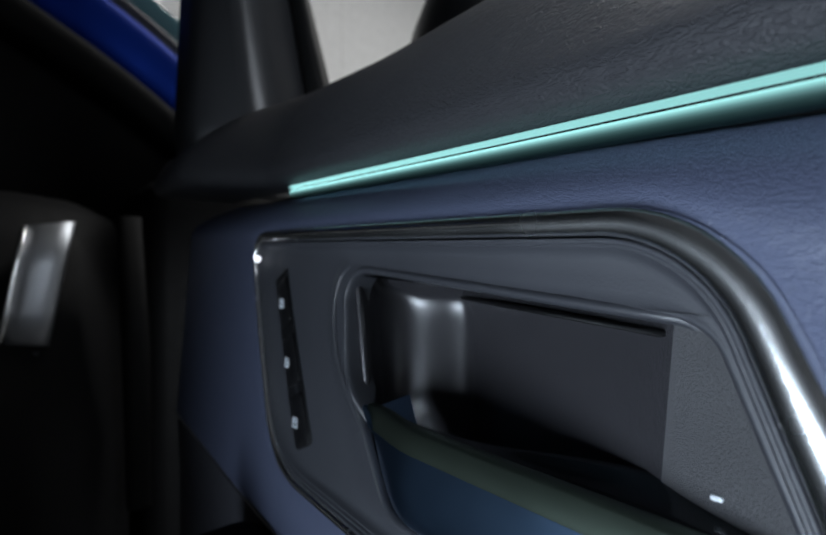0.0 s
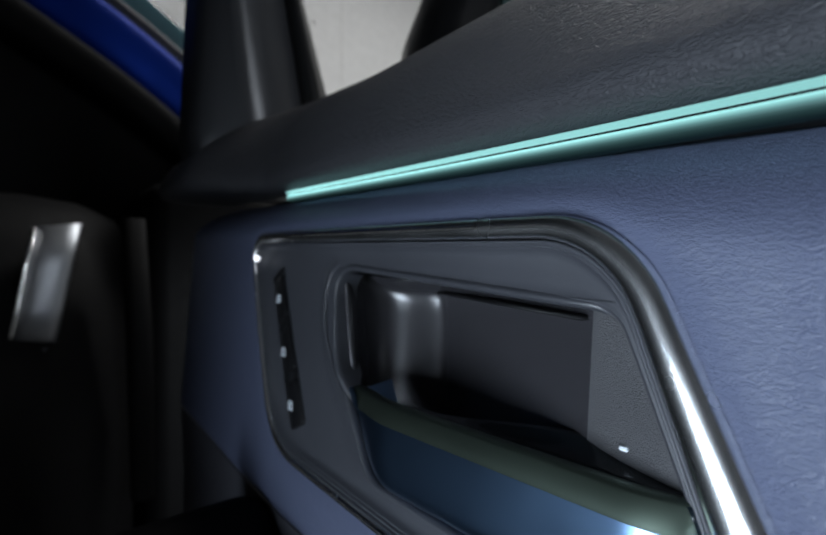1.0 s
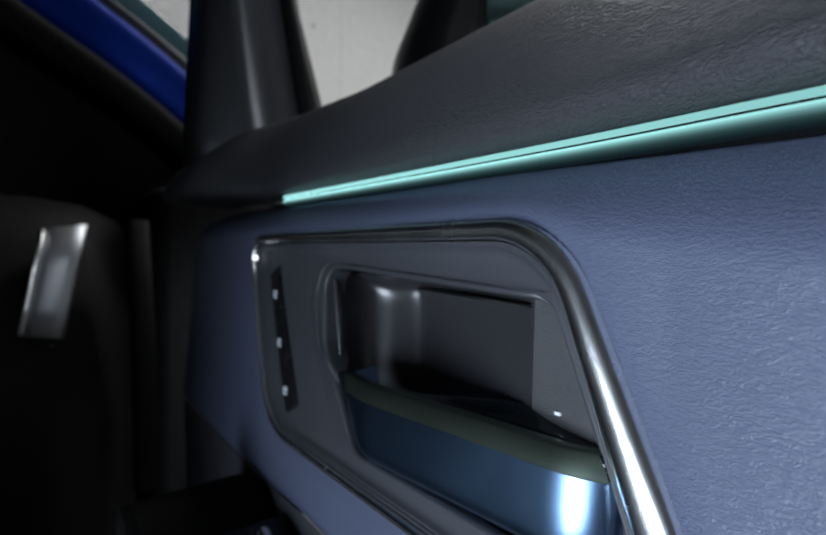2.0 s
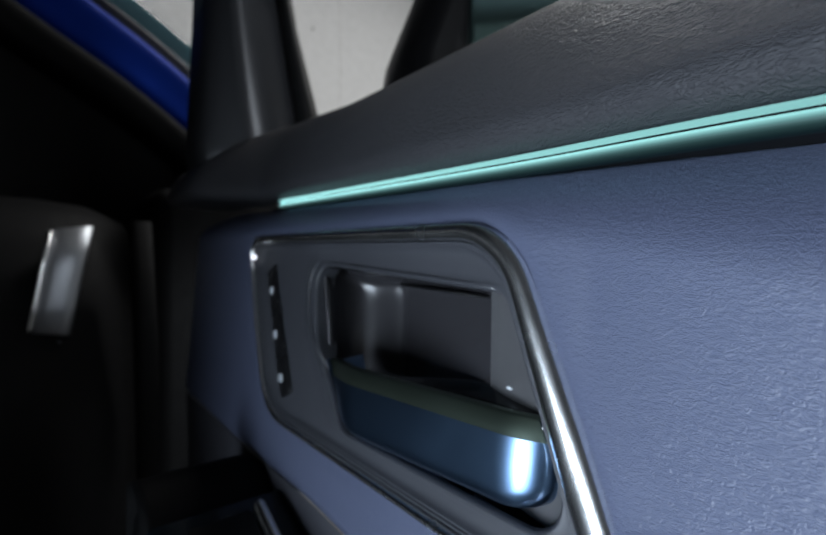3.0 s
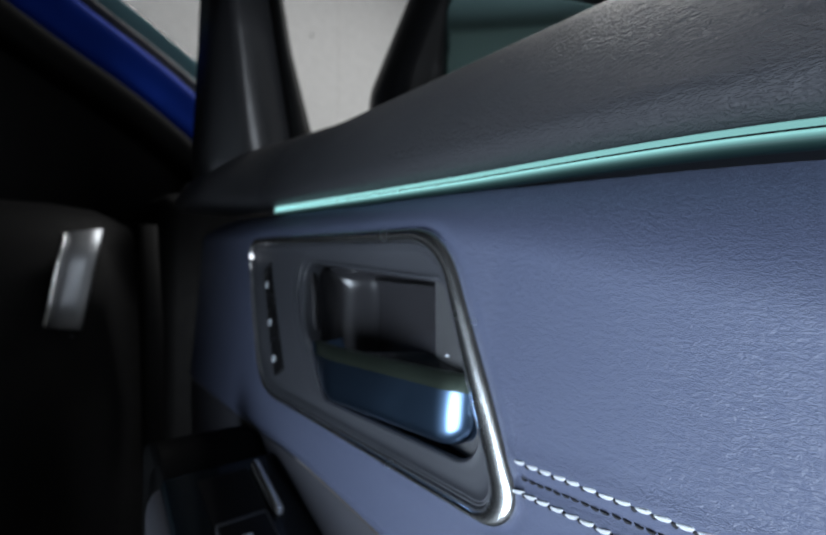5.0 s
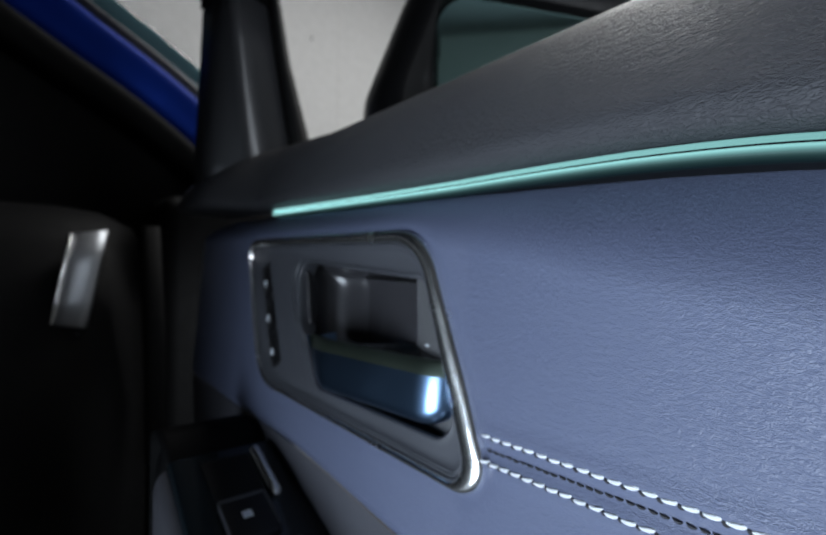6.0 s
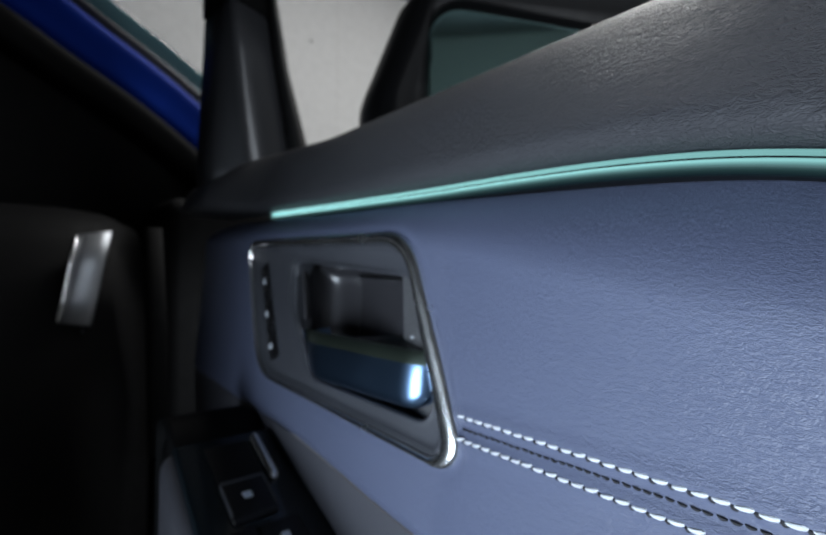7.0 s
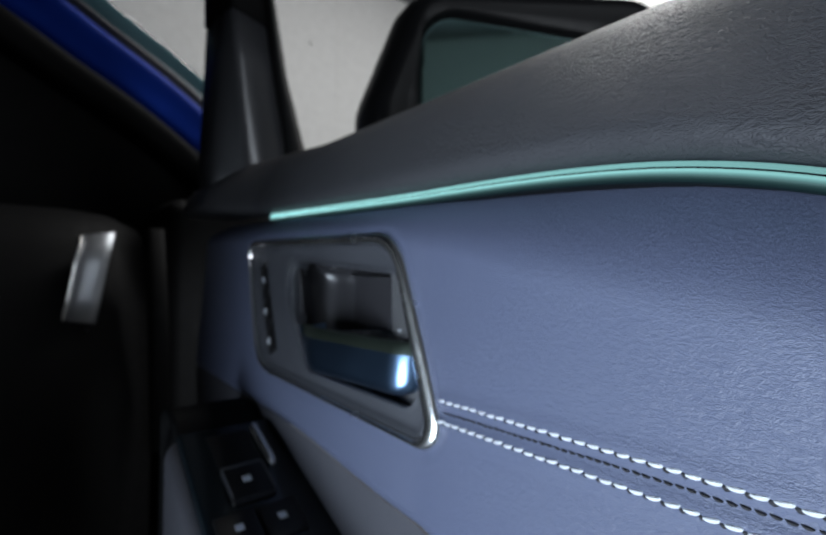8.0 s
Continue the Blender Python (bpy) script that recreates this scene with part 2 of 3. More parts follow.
# leather panel with a hole for the handle surround, drawn in round the chrome
def leather_panel():
    ys = [-0.6 + 0.004 * k for k in range(140)] + [-0.04 + 0.0018 * k for k in range(178)] + [0.2804 + 0.004 * k for k in range(34)]
    n, grid = 110, []
    for y in ys:
        top, low = strip_soft(y) - 0.0028, leather_low(y)
        grid.append([(y, low + (top - low) * k / n) for k in range(n + 1)])
    flat = np.array(grid).reshape(-1, 2)
    gap = signed_distance(flat, rounded(BEZEL_CORNERS, BEZEL_RADII, 0.0)).reshape(len(ys), n + 1)
    bm, rows = bmesh.new(), []
    for line, row_gap in zip(grid, gap):
        row, y = [], line[0][0]
        low, top = line[0][1], line[-1][1]
        reach = 0.026 + 0.022 * smoothstep(0.05, -0.13, y)
        seam_z = 0.7183 + 0.030 * (-0.018 - y)
        for (_, z), g in zip(line, row_gap):
            deep = max(0.0, 1 - (top - z) / reach) ** 1.9
            tuck = max(strip_x(y) + 0.016 + 0.016 * smoothstep(0.08, -0.10, y) - door_x(y, z), 0.0) * deep + 0.004 * smoothstep(low + 0.008, low, z)
            fade = smoothstep(-0.004, -0.014, y)
            crease = 0.0010 * math.exp(-((z - seam_z) / 0.0025) ** 2) * fade
            puff = -0.0012 * math.exp(-((abs(z - seam_z) - 0.006) / 0.004) ** 2) * fade
            drawn = 0.0020 * math.exp(-(max(g, 0.0) / 0.0042) ** 2) + min(0.013, max(0.0, -0.0012 - g) * 5)
            row.append(bm.verts.new((door_x(y, z) + tuck + crease + puff + drawn, y, z)))
        rows.append(row)
    for a, b, ga, gb in zip(rows, rows[1:], gap, gap[1:]):
        for k in range(n):
            if (ga[k] + gb[k + 1]) / 2 > -0.0075:
                bm.faces.new((a[k], a[k + 1], b[k + 1], b[k]))
    bmesh.ops.delete(bm, geom=[v for v in bm.verts if not v.link_faces], context="VERTS")
    ob = part("leather_panel", bm, LEATHER, car, "smooth blue-grey leather panel")
    mod = ob.modifiers.new("thickness", "SOLIDIFY")
    mod.thickness, mod.offset = 0.003, -1
    return ob


leather_panel()


def lower_panel():
    rings = []
    for k in range(60):
        y = -0.6 + 1.02 * k / 59
        top = leather_low(y)
        rings.append([(door_x(y, top) + 0.003 + 0.002 * (j > 0), y, top - (top - 0.3) * j / 8) for j in range(9)])
    return part("lower_panel", loft(rings, closed=False), LOWER, car, "grey lower door trim")


lower_panel()


# padded upper door with a rolled top edge
def upper_pad():
    rings = []
    for k in range(150):
        y = -0.6 + 1.03 * k / 149
        s, zt = pad_x(y), strip_soft(y)
        ridge = 0.9095 + 0.012 * smoothstep(0.18, 0.32, y)
        flare = 0.02 * smoothstep(0.2, 0.4, y)
        pts = [(strip_x(y) + 0.014, zt + 0.0012), (s + 0.003, zt + 0.0014), (s - 0.0025, zt + 0.0025), (s - 0.0060, zt + 0.0060), (s - 0.0070, zt + 0.0100), (s - 0.0052, zt + 0.0150), (s - 0.0010, zt + 0.0230), (s + 0.004, zt + 0.033)]
        ex = 0.150 + flare
        pts += [(s + 0.004 + (ex - s - 0.004) * a, zt + 0.033 + (ridge - zt - 0.033) * b) for a, b in ((0.25, 0.40), (0.5, 0.70), (0.75, 0.90), (1.0, 1.0))]
        pts += [(ex + 0.008, ridge), (ex + 0.014, ridge - 0.004), (ex + 0.016, ridge - 0.012), (ex + 0.016, ridge - 0.06)]
        rings.append([(x, y, z) for x, z in pts])
    ob = part("upper_pad", loft(rings, closed=False), PAD, car, "charcoal grained soft-touch upper padding")
    sub = ob.modifiers.new("smooth", "SUBSURF")
    sub.levels = sub.render_levels = 1
    return ob


upper_pad()


# strip: a round lower bar and a thin lip above a dark groove
def strip_bar(name, low, high, depth, mat, label, bulge, level=0.0):
    rings = []
    for k in range(120):
        y = -0.6 + (0.258 + 0.6) * k / 119
        end = min(1.0, math.sqrt(max(0.0, (0.2585 - y) / 0.006)))
        s, zt = strip_x(y), strip_soft(y)
        mid, half = zt + (low + high) / 2, (high - low) / 2 * end
        rings.append([(s + depth - bulge * end * math.sin(a) - 0.0005, y, mid - half * math.cos(a)) for a in [math.pi * j / 10 for j in range(11)]])
    ob = part(name, loft(rings, closed=False), mat, strip, label)
    # u runs forward, v up the bar through the painted glow
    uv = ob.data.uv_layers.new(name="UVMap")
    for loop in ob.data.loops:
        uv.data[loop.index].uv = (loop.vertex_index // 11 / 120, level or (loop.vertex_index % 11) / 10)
    return ob


strip = part("trim_strip", loft([[(strip_x(y) + 0.040, y, strip_soft(y) - 0.005), (strip_x(y) + 0.020, y, strip_soft(y) - 0.003), (strip_x(y) + 0.006, y, strip_soft(y) + 0.001)] for y in [-0.6 + 0.01 * k for k in range(86)]], closed=False), RUBBER, car, "teal trim strip, its glow painted as emission")
strip_bar("lower_bar", -0.0066, -0.0014, 0.003, TEAL, "rounded teal bar, glow fade painted across it", 0.0045)
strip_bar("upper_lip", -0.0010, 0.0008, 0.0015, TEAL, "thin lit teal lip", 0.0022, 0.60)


# handle surround
def on_door(p, out):
    """A point of the outline at y, z; out: metres towards the cabin."""
    return (door_x(p.x, p.y) - out, p.x, p.y)


def handle_surround():
    outer, inner = rounded(BEZEL_CORNERS, BEZEL_RADII, -0.0008), rounded(INNER_CORNERS, INNER_RADII)
    rings = [[on_door(p, -0.022) for p in outer]]
    for j in range(13):
        a = math.pi * j / 12
        rings.append([on_door(p.lerp(q, (1 - math.cos(a)) / 2), (0.0010 + 0.30 * min(0.009, (q - p).length)) * math.sin(a) - 0.0005) for p, q in zip(outer, inner)])
    rings.append([on_door(p, -0.006) for p in inner])
    return part("handle_surround", loft(rings), CHROME, car, "polished chrome handle surround")


surround = handle_surround()


def surround_plate():
    rings = []
    for d, out in ((0.0003, -0.006), (0.0006, -0.0014), (0.0008, -0.0008), (0.0015, -0.0008), (0.0018, -0.0012), (0.0020, -0.0020), (0.0023, -0.0014), (0.0027, -0.0016), (0.0032, -0.0026)):
        rings.append([on_door(p, out) for p in rounded(INNER_CORNERS, INNER_RADII, d)])
    edge, lip = rounded(INNER_CORNERS, INNER_RADII, 0.0032), rounded(OPENING_CORNERS, OPENING_RADII, -0.0012)
    for f in (0.25, 0.5, 0.75, 1.0):
        rings.append([on_door(a.lerp(b, f), -0.0036) for a, b in zip(edge, lip)])
    for d, out in ((-0.0009, -0.0034), (-0.0005, -0.0036), (0.0, -0.0040), (0.0005, -0.0050), (0.0006, -0.0062)):
        rings.append([on_door(p, out) for p in rounded(OPENING_CORNERS, OPENING_RADII, d)])
    return part("surround_plate", loft(rings), FRAME, surround, "dark satin plastic inner plate")


surround_plate()


def opening_lip():
    """A raised lip along the front and top of the opening."""
    line = rounded(OPENING_CORNERS, OPENING_RADII)
    n = len(line)
    keep = [k for k, p in enumerate(line) if p.x > 0.146 or p.y > 0.7865]
    first = next(k for k in keep if (k - 1) % n not in keep)
    order = [(first + k) % n for k in range(len(keep))]
    rings = []
    for d, out in ((-0.0016, -0.0052), (-0.0012, -0.0030), (-0.0006, -0.0022), (0.0002, -0.0020), (0.0010, -0.0026), (0.0016, -0.0042), (0.0018, -0.013)):
        line = rounded(OPENING_CORNERS, OPENING_RADII, d)
        rings.append([on_door(line[k], -0.0062 + (out + 0.0062) * min(1.0, (len(order) - 1 - i) / 9, i / 5 + 0.2)) for i, k in enumerate(order)])
    return part("opening_lip", loft(rings, closed=False), LIP, surround, "raised inner lip")


opening_lip()


def plate_ridge():
    """A crescent step in the plate ahead of the opening: a soft rise that drops into a groove."""
    corners = [Vector(c) for c in ((0.1590, 0.8008), (0.1655, 0.7965), (0.1682, 0.7880), (0.1680, 0.7780), (0.1655, 0.7690), (0.1613, 0.7600), (0.1540, 0.7500), (0.1450, 0.7395))]
    path = []
    for a, b, c, d in zip([corners[0]] + corners, corners, corners[1:], corners[2:] + [corners[-1]]):
        for k in range(5):
            u = k / 5
            path.append(0.5 * (2 * b + (c - a) * u + (2 * a - 5 * b + 4 * c - d) * u * u + (3 * b - a - 3 * c + d) * u ** 3))
    path.append(corners[-1])
    rings = []
    for k, p in enumerate(path):
        t = (path[min(k + 1, len(path) - 1)] - path[max(k - 1, 0)]).normalized()
        side = Vector((-t.y, t.x)) if -t.y > 0 else Vector((t.y, -t.x))
        grow = math.sin(math.pi * k / (len(path) - 1)) ** 0.6
        rings.append([on_door(p + side * w, -0.0038 + h * grow) for w, h in ((0.0070, -0.0002), (0.0048, 0.0003), (0.0026, 0.0011), (0.0010, 0.0016), (0.0, 0.0016), (-0.0007, 0.0010), (-0.0010, -0.0002))])
    return part("plate_ridge", loft(rings, closed=False), LIP, surround, "crescent step beside the finger recess")


plate_ridge()


def cup_rear(z):
    """Plan of the recess corner and of the rear edge of the opening at a height."""
    edge = 0.034 - (0.789 - z) * 0.4156
    return (0.1105 - 0.13 * (z - 0.755), 0.0453 - 0.126 * (z - 0.755)), (door_x(edge, z) + 0.0064, edge - 0.0016)


# recess: plan of the back wall from the front lip, past a knee, to a shallow rear corner
def handle_cup():
    front = [(0.1050, 0.1640), (0.1040, 0.1600), (0.1030, 0.1565), (0.1060, 0.1560), (0.113, 0.1610), (0.121, 0.1625), (0.128, 0.1600), (0.1325, 0.1550), (0.1355, 0.1490), (0.1378, 0.1425), (0.1396, 0.1378), (0.1412, 0.1352), (0.1416, 0.131)]
    heights = [0.712, 0.720, 0.728, 0.736, 0.745, 0.755, 0.765, 0.775, 0.783, 0.7885, 0.792, 0.7945, 0.7965]
    back, rear = [], []
    for z in heights:
        f, g = smoothstep(0.784, 0.7965, z), smoothstep(0.788, 0.715, z)
        lean = 0.30 * (z - 0.785)
        row = [(x - max(0.0, x - 0.106) * (0.50 * f ** 2 + 0.27 * g), y + 0.5 * lean) for x, y in front]
        corner, edge = cup_rear(z)
        knee = row[-1]
        row += [(knee[0] + (corner[0] - knee[0]) * u + 0.0022 * math.sin(math.pi * u), knee[1] + (corner[1] - knee[1]) * u) for u in (0.12, 0.3, 0.5, 0.7, 0.86, 0.95, 0.985, 1.0)]
        back.append([(x, y, z) for x, y in row])
        rear.append([(corner[0] + (edge[0] - corner[0]) * u - 0.0009 * math.sin(math.pi * u), corner[1] + (edge[1] - corner[1]) * u, z) for u in (0.0, 0.03, 0.1, 0.3, 0.6, 0.9, 1.0)])
    cup = part("handle_cup", loft(back, closed=False), CUP, surround, "black grained plastic finger recess")
    end = part("cup_end", loft(rear, closed=False), CUPEND, surround, "speckled grey plastic end wall, lightened in place of missing light")
    for ob in (cup, end):
        sub = ob.modifiers.new("smooth", "SUBSURF")
        sub.levels = sub.render_levels = 2
        sub.boundary_smooth = "PRESERVE_CORNERS"


handle_cup()
part("cup_roof", loft([[(0.1035, 0.158, 0.7968), (0.1035, 0.034, 0.7905)], [(0.15, 0.158, 0.7955), (0.15, 0.034, 0.7890)]], closed=False), CUP, surround)

LEVER_TOP = 0.7493


def pull_lever():
    """A paddle lever swept along y: rounded lower edge, flat face, narrow top bevel, rounded rear end."""
    rings, front, rear = [], 0.1460, 0.0112
    for k in range(57):
        u = k / 56
        y = front + (rear - front) * (1 - (1 - u) ** 1.8)
        e = max(0.0, 1 - (y - rear) / 0.018)
        turn = 1 - math.sqrt(max(0.0, 1 - e * e))
        back = 0.011 * turn
        low = 0.7175 + 0.010 * turn + 0.030 * (max(0.0, y - 0.113) / 0.033) ** 2
        top = LEVER_TOP - 0.0012 * turn
        front_in = 0.006 * smoothstep(0.112, 0.146, y)
        prof = [(0.022, low + 0.002), (0.007, low), (0.0032, low + 0.0012), (0.0012, low + 0.0035), (0.0003, low + 0.007), (-0.0004, (low + top) / 2), (0.0, top - 0.0072), (0.0003, top - 0.0065), (0.0015, top - 0.0010), (0.0024, top - 0.0002), (0.0042, top), (0.0062, top - 0.0004)]
        rings.append([(door_x(y, max(z, low)) - 0.0020 + x + back + front_in, y, min(max(z, low), top)) for x, z in prof])
    body = sharp(part("pull_lever", loft([r[:7] for r in rings], closed=False), LEVER, car, "satin metal door release lever, blue reflection painted in"), 50)
    part("lever_bevel", loft([r[6:] for r in rings], closed=False), OLIVE, body, "satin metal upper bevel, olive reflection painted in")
    return body


lever = pull_lever()


def lever_ledge():
    """A dark shelf behind the lever: a sliver in front that widens and climbs to the rear corner."""
    rings = []
    for k in range(41):
        u = k / 40
        y = 0.138 + (0.0135 - 0.138) * u
        w = smoothstep(0.02, 0.85, u) * 0.55 + 0.45 * u
        x0 = door_x(y, LEVER_TOP) + 0.0026 + 0.006 * smoothstep(0.112, 0.146, y)
        x1 = x0 + 0.0012 + (0.1125 - x0) * min(1.0, w * 1.12)
        z0, z1 = LEVER_TOP - 0.0012, LEVER_TOP - 0.0008 + 0.0045 * smoothstep(0.3, 0.75, u)
        line = [(x0, z0 - 0.006), (x0, z0)]
        line += [(x0 + (x1 - x0) * f, z0 + (z1 - z0) * g) for f, g in ((0.3, 0.18), (0.6, 0.5), (0.85, 0.85), (0.97, 1.0))]
        line += [(x1, z1 - 0.0006), (x1 + 0.0004, z1 - 0.004)]
        rings.append([(x, y, z) for x, z in line])
    return part("lever_ledge", loft(rings, caps=True), GLOSS, lever, "black satin ledge behind the lever")


lever_ledge()


def slot_box():
    """A thin dark slot that falls towards the rear along the top of the back wall."""
    a, b = (0.1385, 0.1340, 0.7872), (0.1052, 0.0432, 0.7852)
    return loft([[(x - 0.0010, y, z), (x + 0.004, y, z), (x + 0.004, y, z + 0.0011), (x - 0.0010, y, z + 0.0011)] for x, y, z in (a, b)], caps=True)


# black boxes added behind the recess so its gaps stay dark
part("cup_floor", box(0.112, 0.152, -0.012, 0.172, 0.700, 0.722, 0.002), RUBBER, surround)
part("cup_ceiling", box(0.1120, 0.153, 0.045, 0.168, 0.7980, 0.8010, 0.001), RUBBER, surround)
part("gap_backing", box(0.1535, 0.158, -0.06, 0.33, 0.66, 0.845, 0.001), RUBBER, surround)
part("cup_slot", slot_box(), RUBBER, surround)
# highlight on the surround's front corner, built as a glowing dot
part("corner_glint", box(0.0960, 0.0995, 0.2425, 0.2458, 0.8027, 0.8063, 0.0014), GLINT, surround, "tiny glowing dot in place of the chrome corner's highlight")
# glint on the glossy ledge, built as a chip in the symbols' white
part("ledge_glint", box(0.1062, 0.1080, 0.0322, 0.0346, 0.7535, 0.7548, 0.0005), SYMBOL, lever, "tiny white chip in place of a glint on the ledge")


# three seat buttons in a slim inlay
def seat_buttons():
    a, b = Vector((0.2225, 0.7970)), Vector((0.1855, 0.7230))
    d = (b - a).normalized()
    n = Vector((-d.y, d.x))
    outline = ([a + n * 0.0075, a - n * 0.0075, b - n * 0.0075, b + n * 0.0075], [0.002] * 4)
    inlay = part("button_inlay", loft([[on_door(p, o) for p in rounded(*outline, d=i, n=4, m=4)] for i, o in ((0, -0.006), (0, -0.0034), (0.0006, -0.0030), (0.0014, -0.0034), (0.0066, -0.0034))], caps=True), BUTTON, car, "slim black button inlay")
    for c in (Vector((0.2169, 0.7826)), Vector((0.2055, 0.7561)), Vector((0.1933, 0.7318))):
        m = a + d * (c - a).dot(d)
        o = ([m + n * 0.006 - d * 0.0115, m - n * 0.006 - d * 0.0115, m - n * 0.006 + d * 0.0115, m + n * 0.006 + d * 0.0115], [0.002] * 4)
        part("seat_button", loft([[on_door(p, q) for p in rounded(*o, d=i, n=3, m=3)] for i, q in ((0, -0.005), (0, -0.0030), (0.0005, -0.0025), (0.005, -0.0027))], caps=True), BUTTON, inlay)
        for dx, dz, w, h in ((-0.0016, 0.0, 0.0005, 0.0046), (0.0, 0.0019, 0.0020, 0.0007), (0.0014, -0.0004, 0.0005, 0.0040), (0.0, 0.0002, 0.0018, 0.0007), (0.0, -0.0019, 0.0020, 0.0007)):
            q = c + Vector((dx, dz))
            x = door_x(q.x, q.y) + 0.0022
            part("symbol", box(x, x + 0.0004, q.x - w, q.x + w, q.y - h / 2, q.y + h / 2), SYMBOL, inlay, smooth=False)
    return inlay


seat_buttons()


# stitching
def stitch_mesh(length, radius, name, mat, sides=7, steps=8):
    """A thread loop that rises from one needle hole and dives into the next."""
    rings = []
    for k in range(steps + 1):
        u = k / steps
        y = length * (0.5 - u)
        r = radius * (0.30 + 0.70 * math.sin(math.pi * u ** 1.3) ** 0.7)
        x = 0.0007 * (2 * u - 1) ** 4
        z = radius * 0.35 * (2 * u - 1) ** 2
        rings.append([(x + 0.8 * r * math.cos(2 * math.pi * j / sides), y, z + r * math.sin(2 * math.pi * j / sides)) for j in range(sides)])
    bm = loft(rings, caps=True)
    bmesh.ops.recalc_face_normals(bm, faces=bm.faces)
    me = bpy.data.meshes.new(name)
    bm.to_mesh(me)
    bm.free()
    me.materials.append(mat)
    me.polygons.foreach_set("use_smooth", [True] * len(me.polygons))
    return me


pale, hole, dark = stitch_mesh(0.0060, 0.00080, "stitch", THREAD), stitch_mesh(0.0030, 0.00085, "needle_hole", DARKTHREAD), stitch_mesh(0.0030, 0.00052, "seam_stitch", DARKTHREAD)
panel = bpy.data.objects["leather_panel"]


def stitch_row(z0, rise, pitch, mesh, name, start, count, tilt, out):
    for k in range(count):
        y = start - pitch * k + random.uniform(-0.0002, 0.0002)
        z = z0 + rise * (start - y) + random.uniform(-0.00015, 0.00015)
        ob = new(name, mesh)
        ob.parent = panel
        ob.matrix_local = pose(door_x(y, z) - out, y, z, tilt + random.uniform(-3, 3), 0, random.uniform(-2, 2))


stitch_row(0.7240, 0.022, 0.0056, pale, "stitch", -0.0170, 46, -8, 0.0011)
stitch_row(0.7138, 0.020, 0.0056, pale, "stitch", -0.0165, 46, -8, 0.0011)
stitch_row(0.7236, 0.022, 0.0056, hole, "needle_hole", -0.0199, 46, 24, 0.0008)
stitch_row(0.7134, 0.020, 0.0056, hole, "needle_hole", -0.0194, 46, 24, 0.0008)
stitch_row(0.7183, 0.030, 0.0035, dark, "seam_stitch", -0.0180, 72, 8, -0.0001)

# ---- armrest with window switch ----


def arm_z(y):
    return 0.620 + 0.45 * (y - 0.08)


def slab(x0, x1, y0, y1, low, high, bevel, segments=3):
    """A bevelled slab that follows the slope of the armrest."""
    bm = box(x0, x1, y0, y1, low, high, bevel, segments)
    for v in bm.verts:
        if v.co.x < 0.02:
            v.co.x += 0.16 * max(0.0, v.co.y - 0.10)
        v.co.z += arm_z(v.co.y)
    return bm


armrest = part("armrest", slab(0.0005, 0.0985, -0.30, 0.192, -0.16, -0.002, 0.010, 5), LOWER, car, "padded armrest in dark grey trim")
panel_ob = part("switch_panel", slab(0.0085, 0.0972, -0.10, 0.188, -0.03, 0.002, 0.003), GLOSS, car, "glossy black switch panel")
part("armrest_nose", slab(0.003, 0.101, 0.183, 0.232, -0.14, 0.002, 0.024, 7), DASH, car, "black armrest end cap")
part("switch_well", slab(0.040, 0.071, 0.142, 0.179, 0.0005, 0.0024, 0.0006), RUBBER, panel_ob)
switch = part("window_switch", slab(0.0395, 0.0690, 0.1165, 0.144, 0.000, 0.0055, 0.002), BUTTON, car, "black rocker window switch")
# light caught by the switch's rim, set as strips of paler plastic
for x0, x1, y0, y1 in ((0.0405, 0.0680, 0.1424, 0.1444), (0.0395, 0.0408, 0.1200, 0.1430), (0.0677, 0.0690, 0.1200, 0.1430)):
    part("switch_edge", slab(x0, x1, y0, y1, 0.0035, 0.0062, 0.0006), LIP, switch, "switch edge made paler for its lit rim")
part("switch_symbol", slab(0.0505, 0.0562, 0.1290, 0.1335, 0.0053, 0.0058, 0.0), SYMBOL, switch, smooth=False)
part("switch_guard", slab(0.0722, 0.0795, 0.140, 0.180, 0.000, 0.0070, 0.0032, 5), CHROME, panel_ob, "bright metal finger guard")
for x, y in ((0.0371, 0.0995), (0.0645, 0.0985)):
    b = part("lock_button", slab(x - 0.013, x + 0.013, y - 0.012, y + 0.012, 0.0, 0.0045, 0.0015), BUTTON, car, "black lock button with white symbol")
    part("lock_symbol", slab(x - 0.0026, x + 0.0026, y - 0.0018, y + 0.0024, 0.0043, 0.0048, 0.0), SYMBOL, b, smooth=False)

# ---- window frame post, glass and mirror on the door ----


def post(name, levels, mat, parent, label=""):
    """A ridged post: levels of (z, left x, ridge x, right x, y of the ridge)."""
    rings = []
    for z, a, r, b, y in levels:
        ring = [(a, y + 0.07), (a, y + 0.032), (a + 0.004, y + 0.022)]
        ring += [(a + (r - a) * f, y + g) for f, g in ((0.35, 0.015), (0.62, 0.0066), (0.80, 0.0008))]
        ring += [(r + (b - r) * f, y + g) for f, g in ((0.10, 0.0008), (0.34, 0.0050), (0.80, 0.013), (0.98, 0.020))]
        ring += [(b, y + 0.03), (b, y + 0.07)]
        rings.append([(x, yy, z) for x, yy in ring])
    return part(name, loft(rings, caps=True), mat, parent, label)


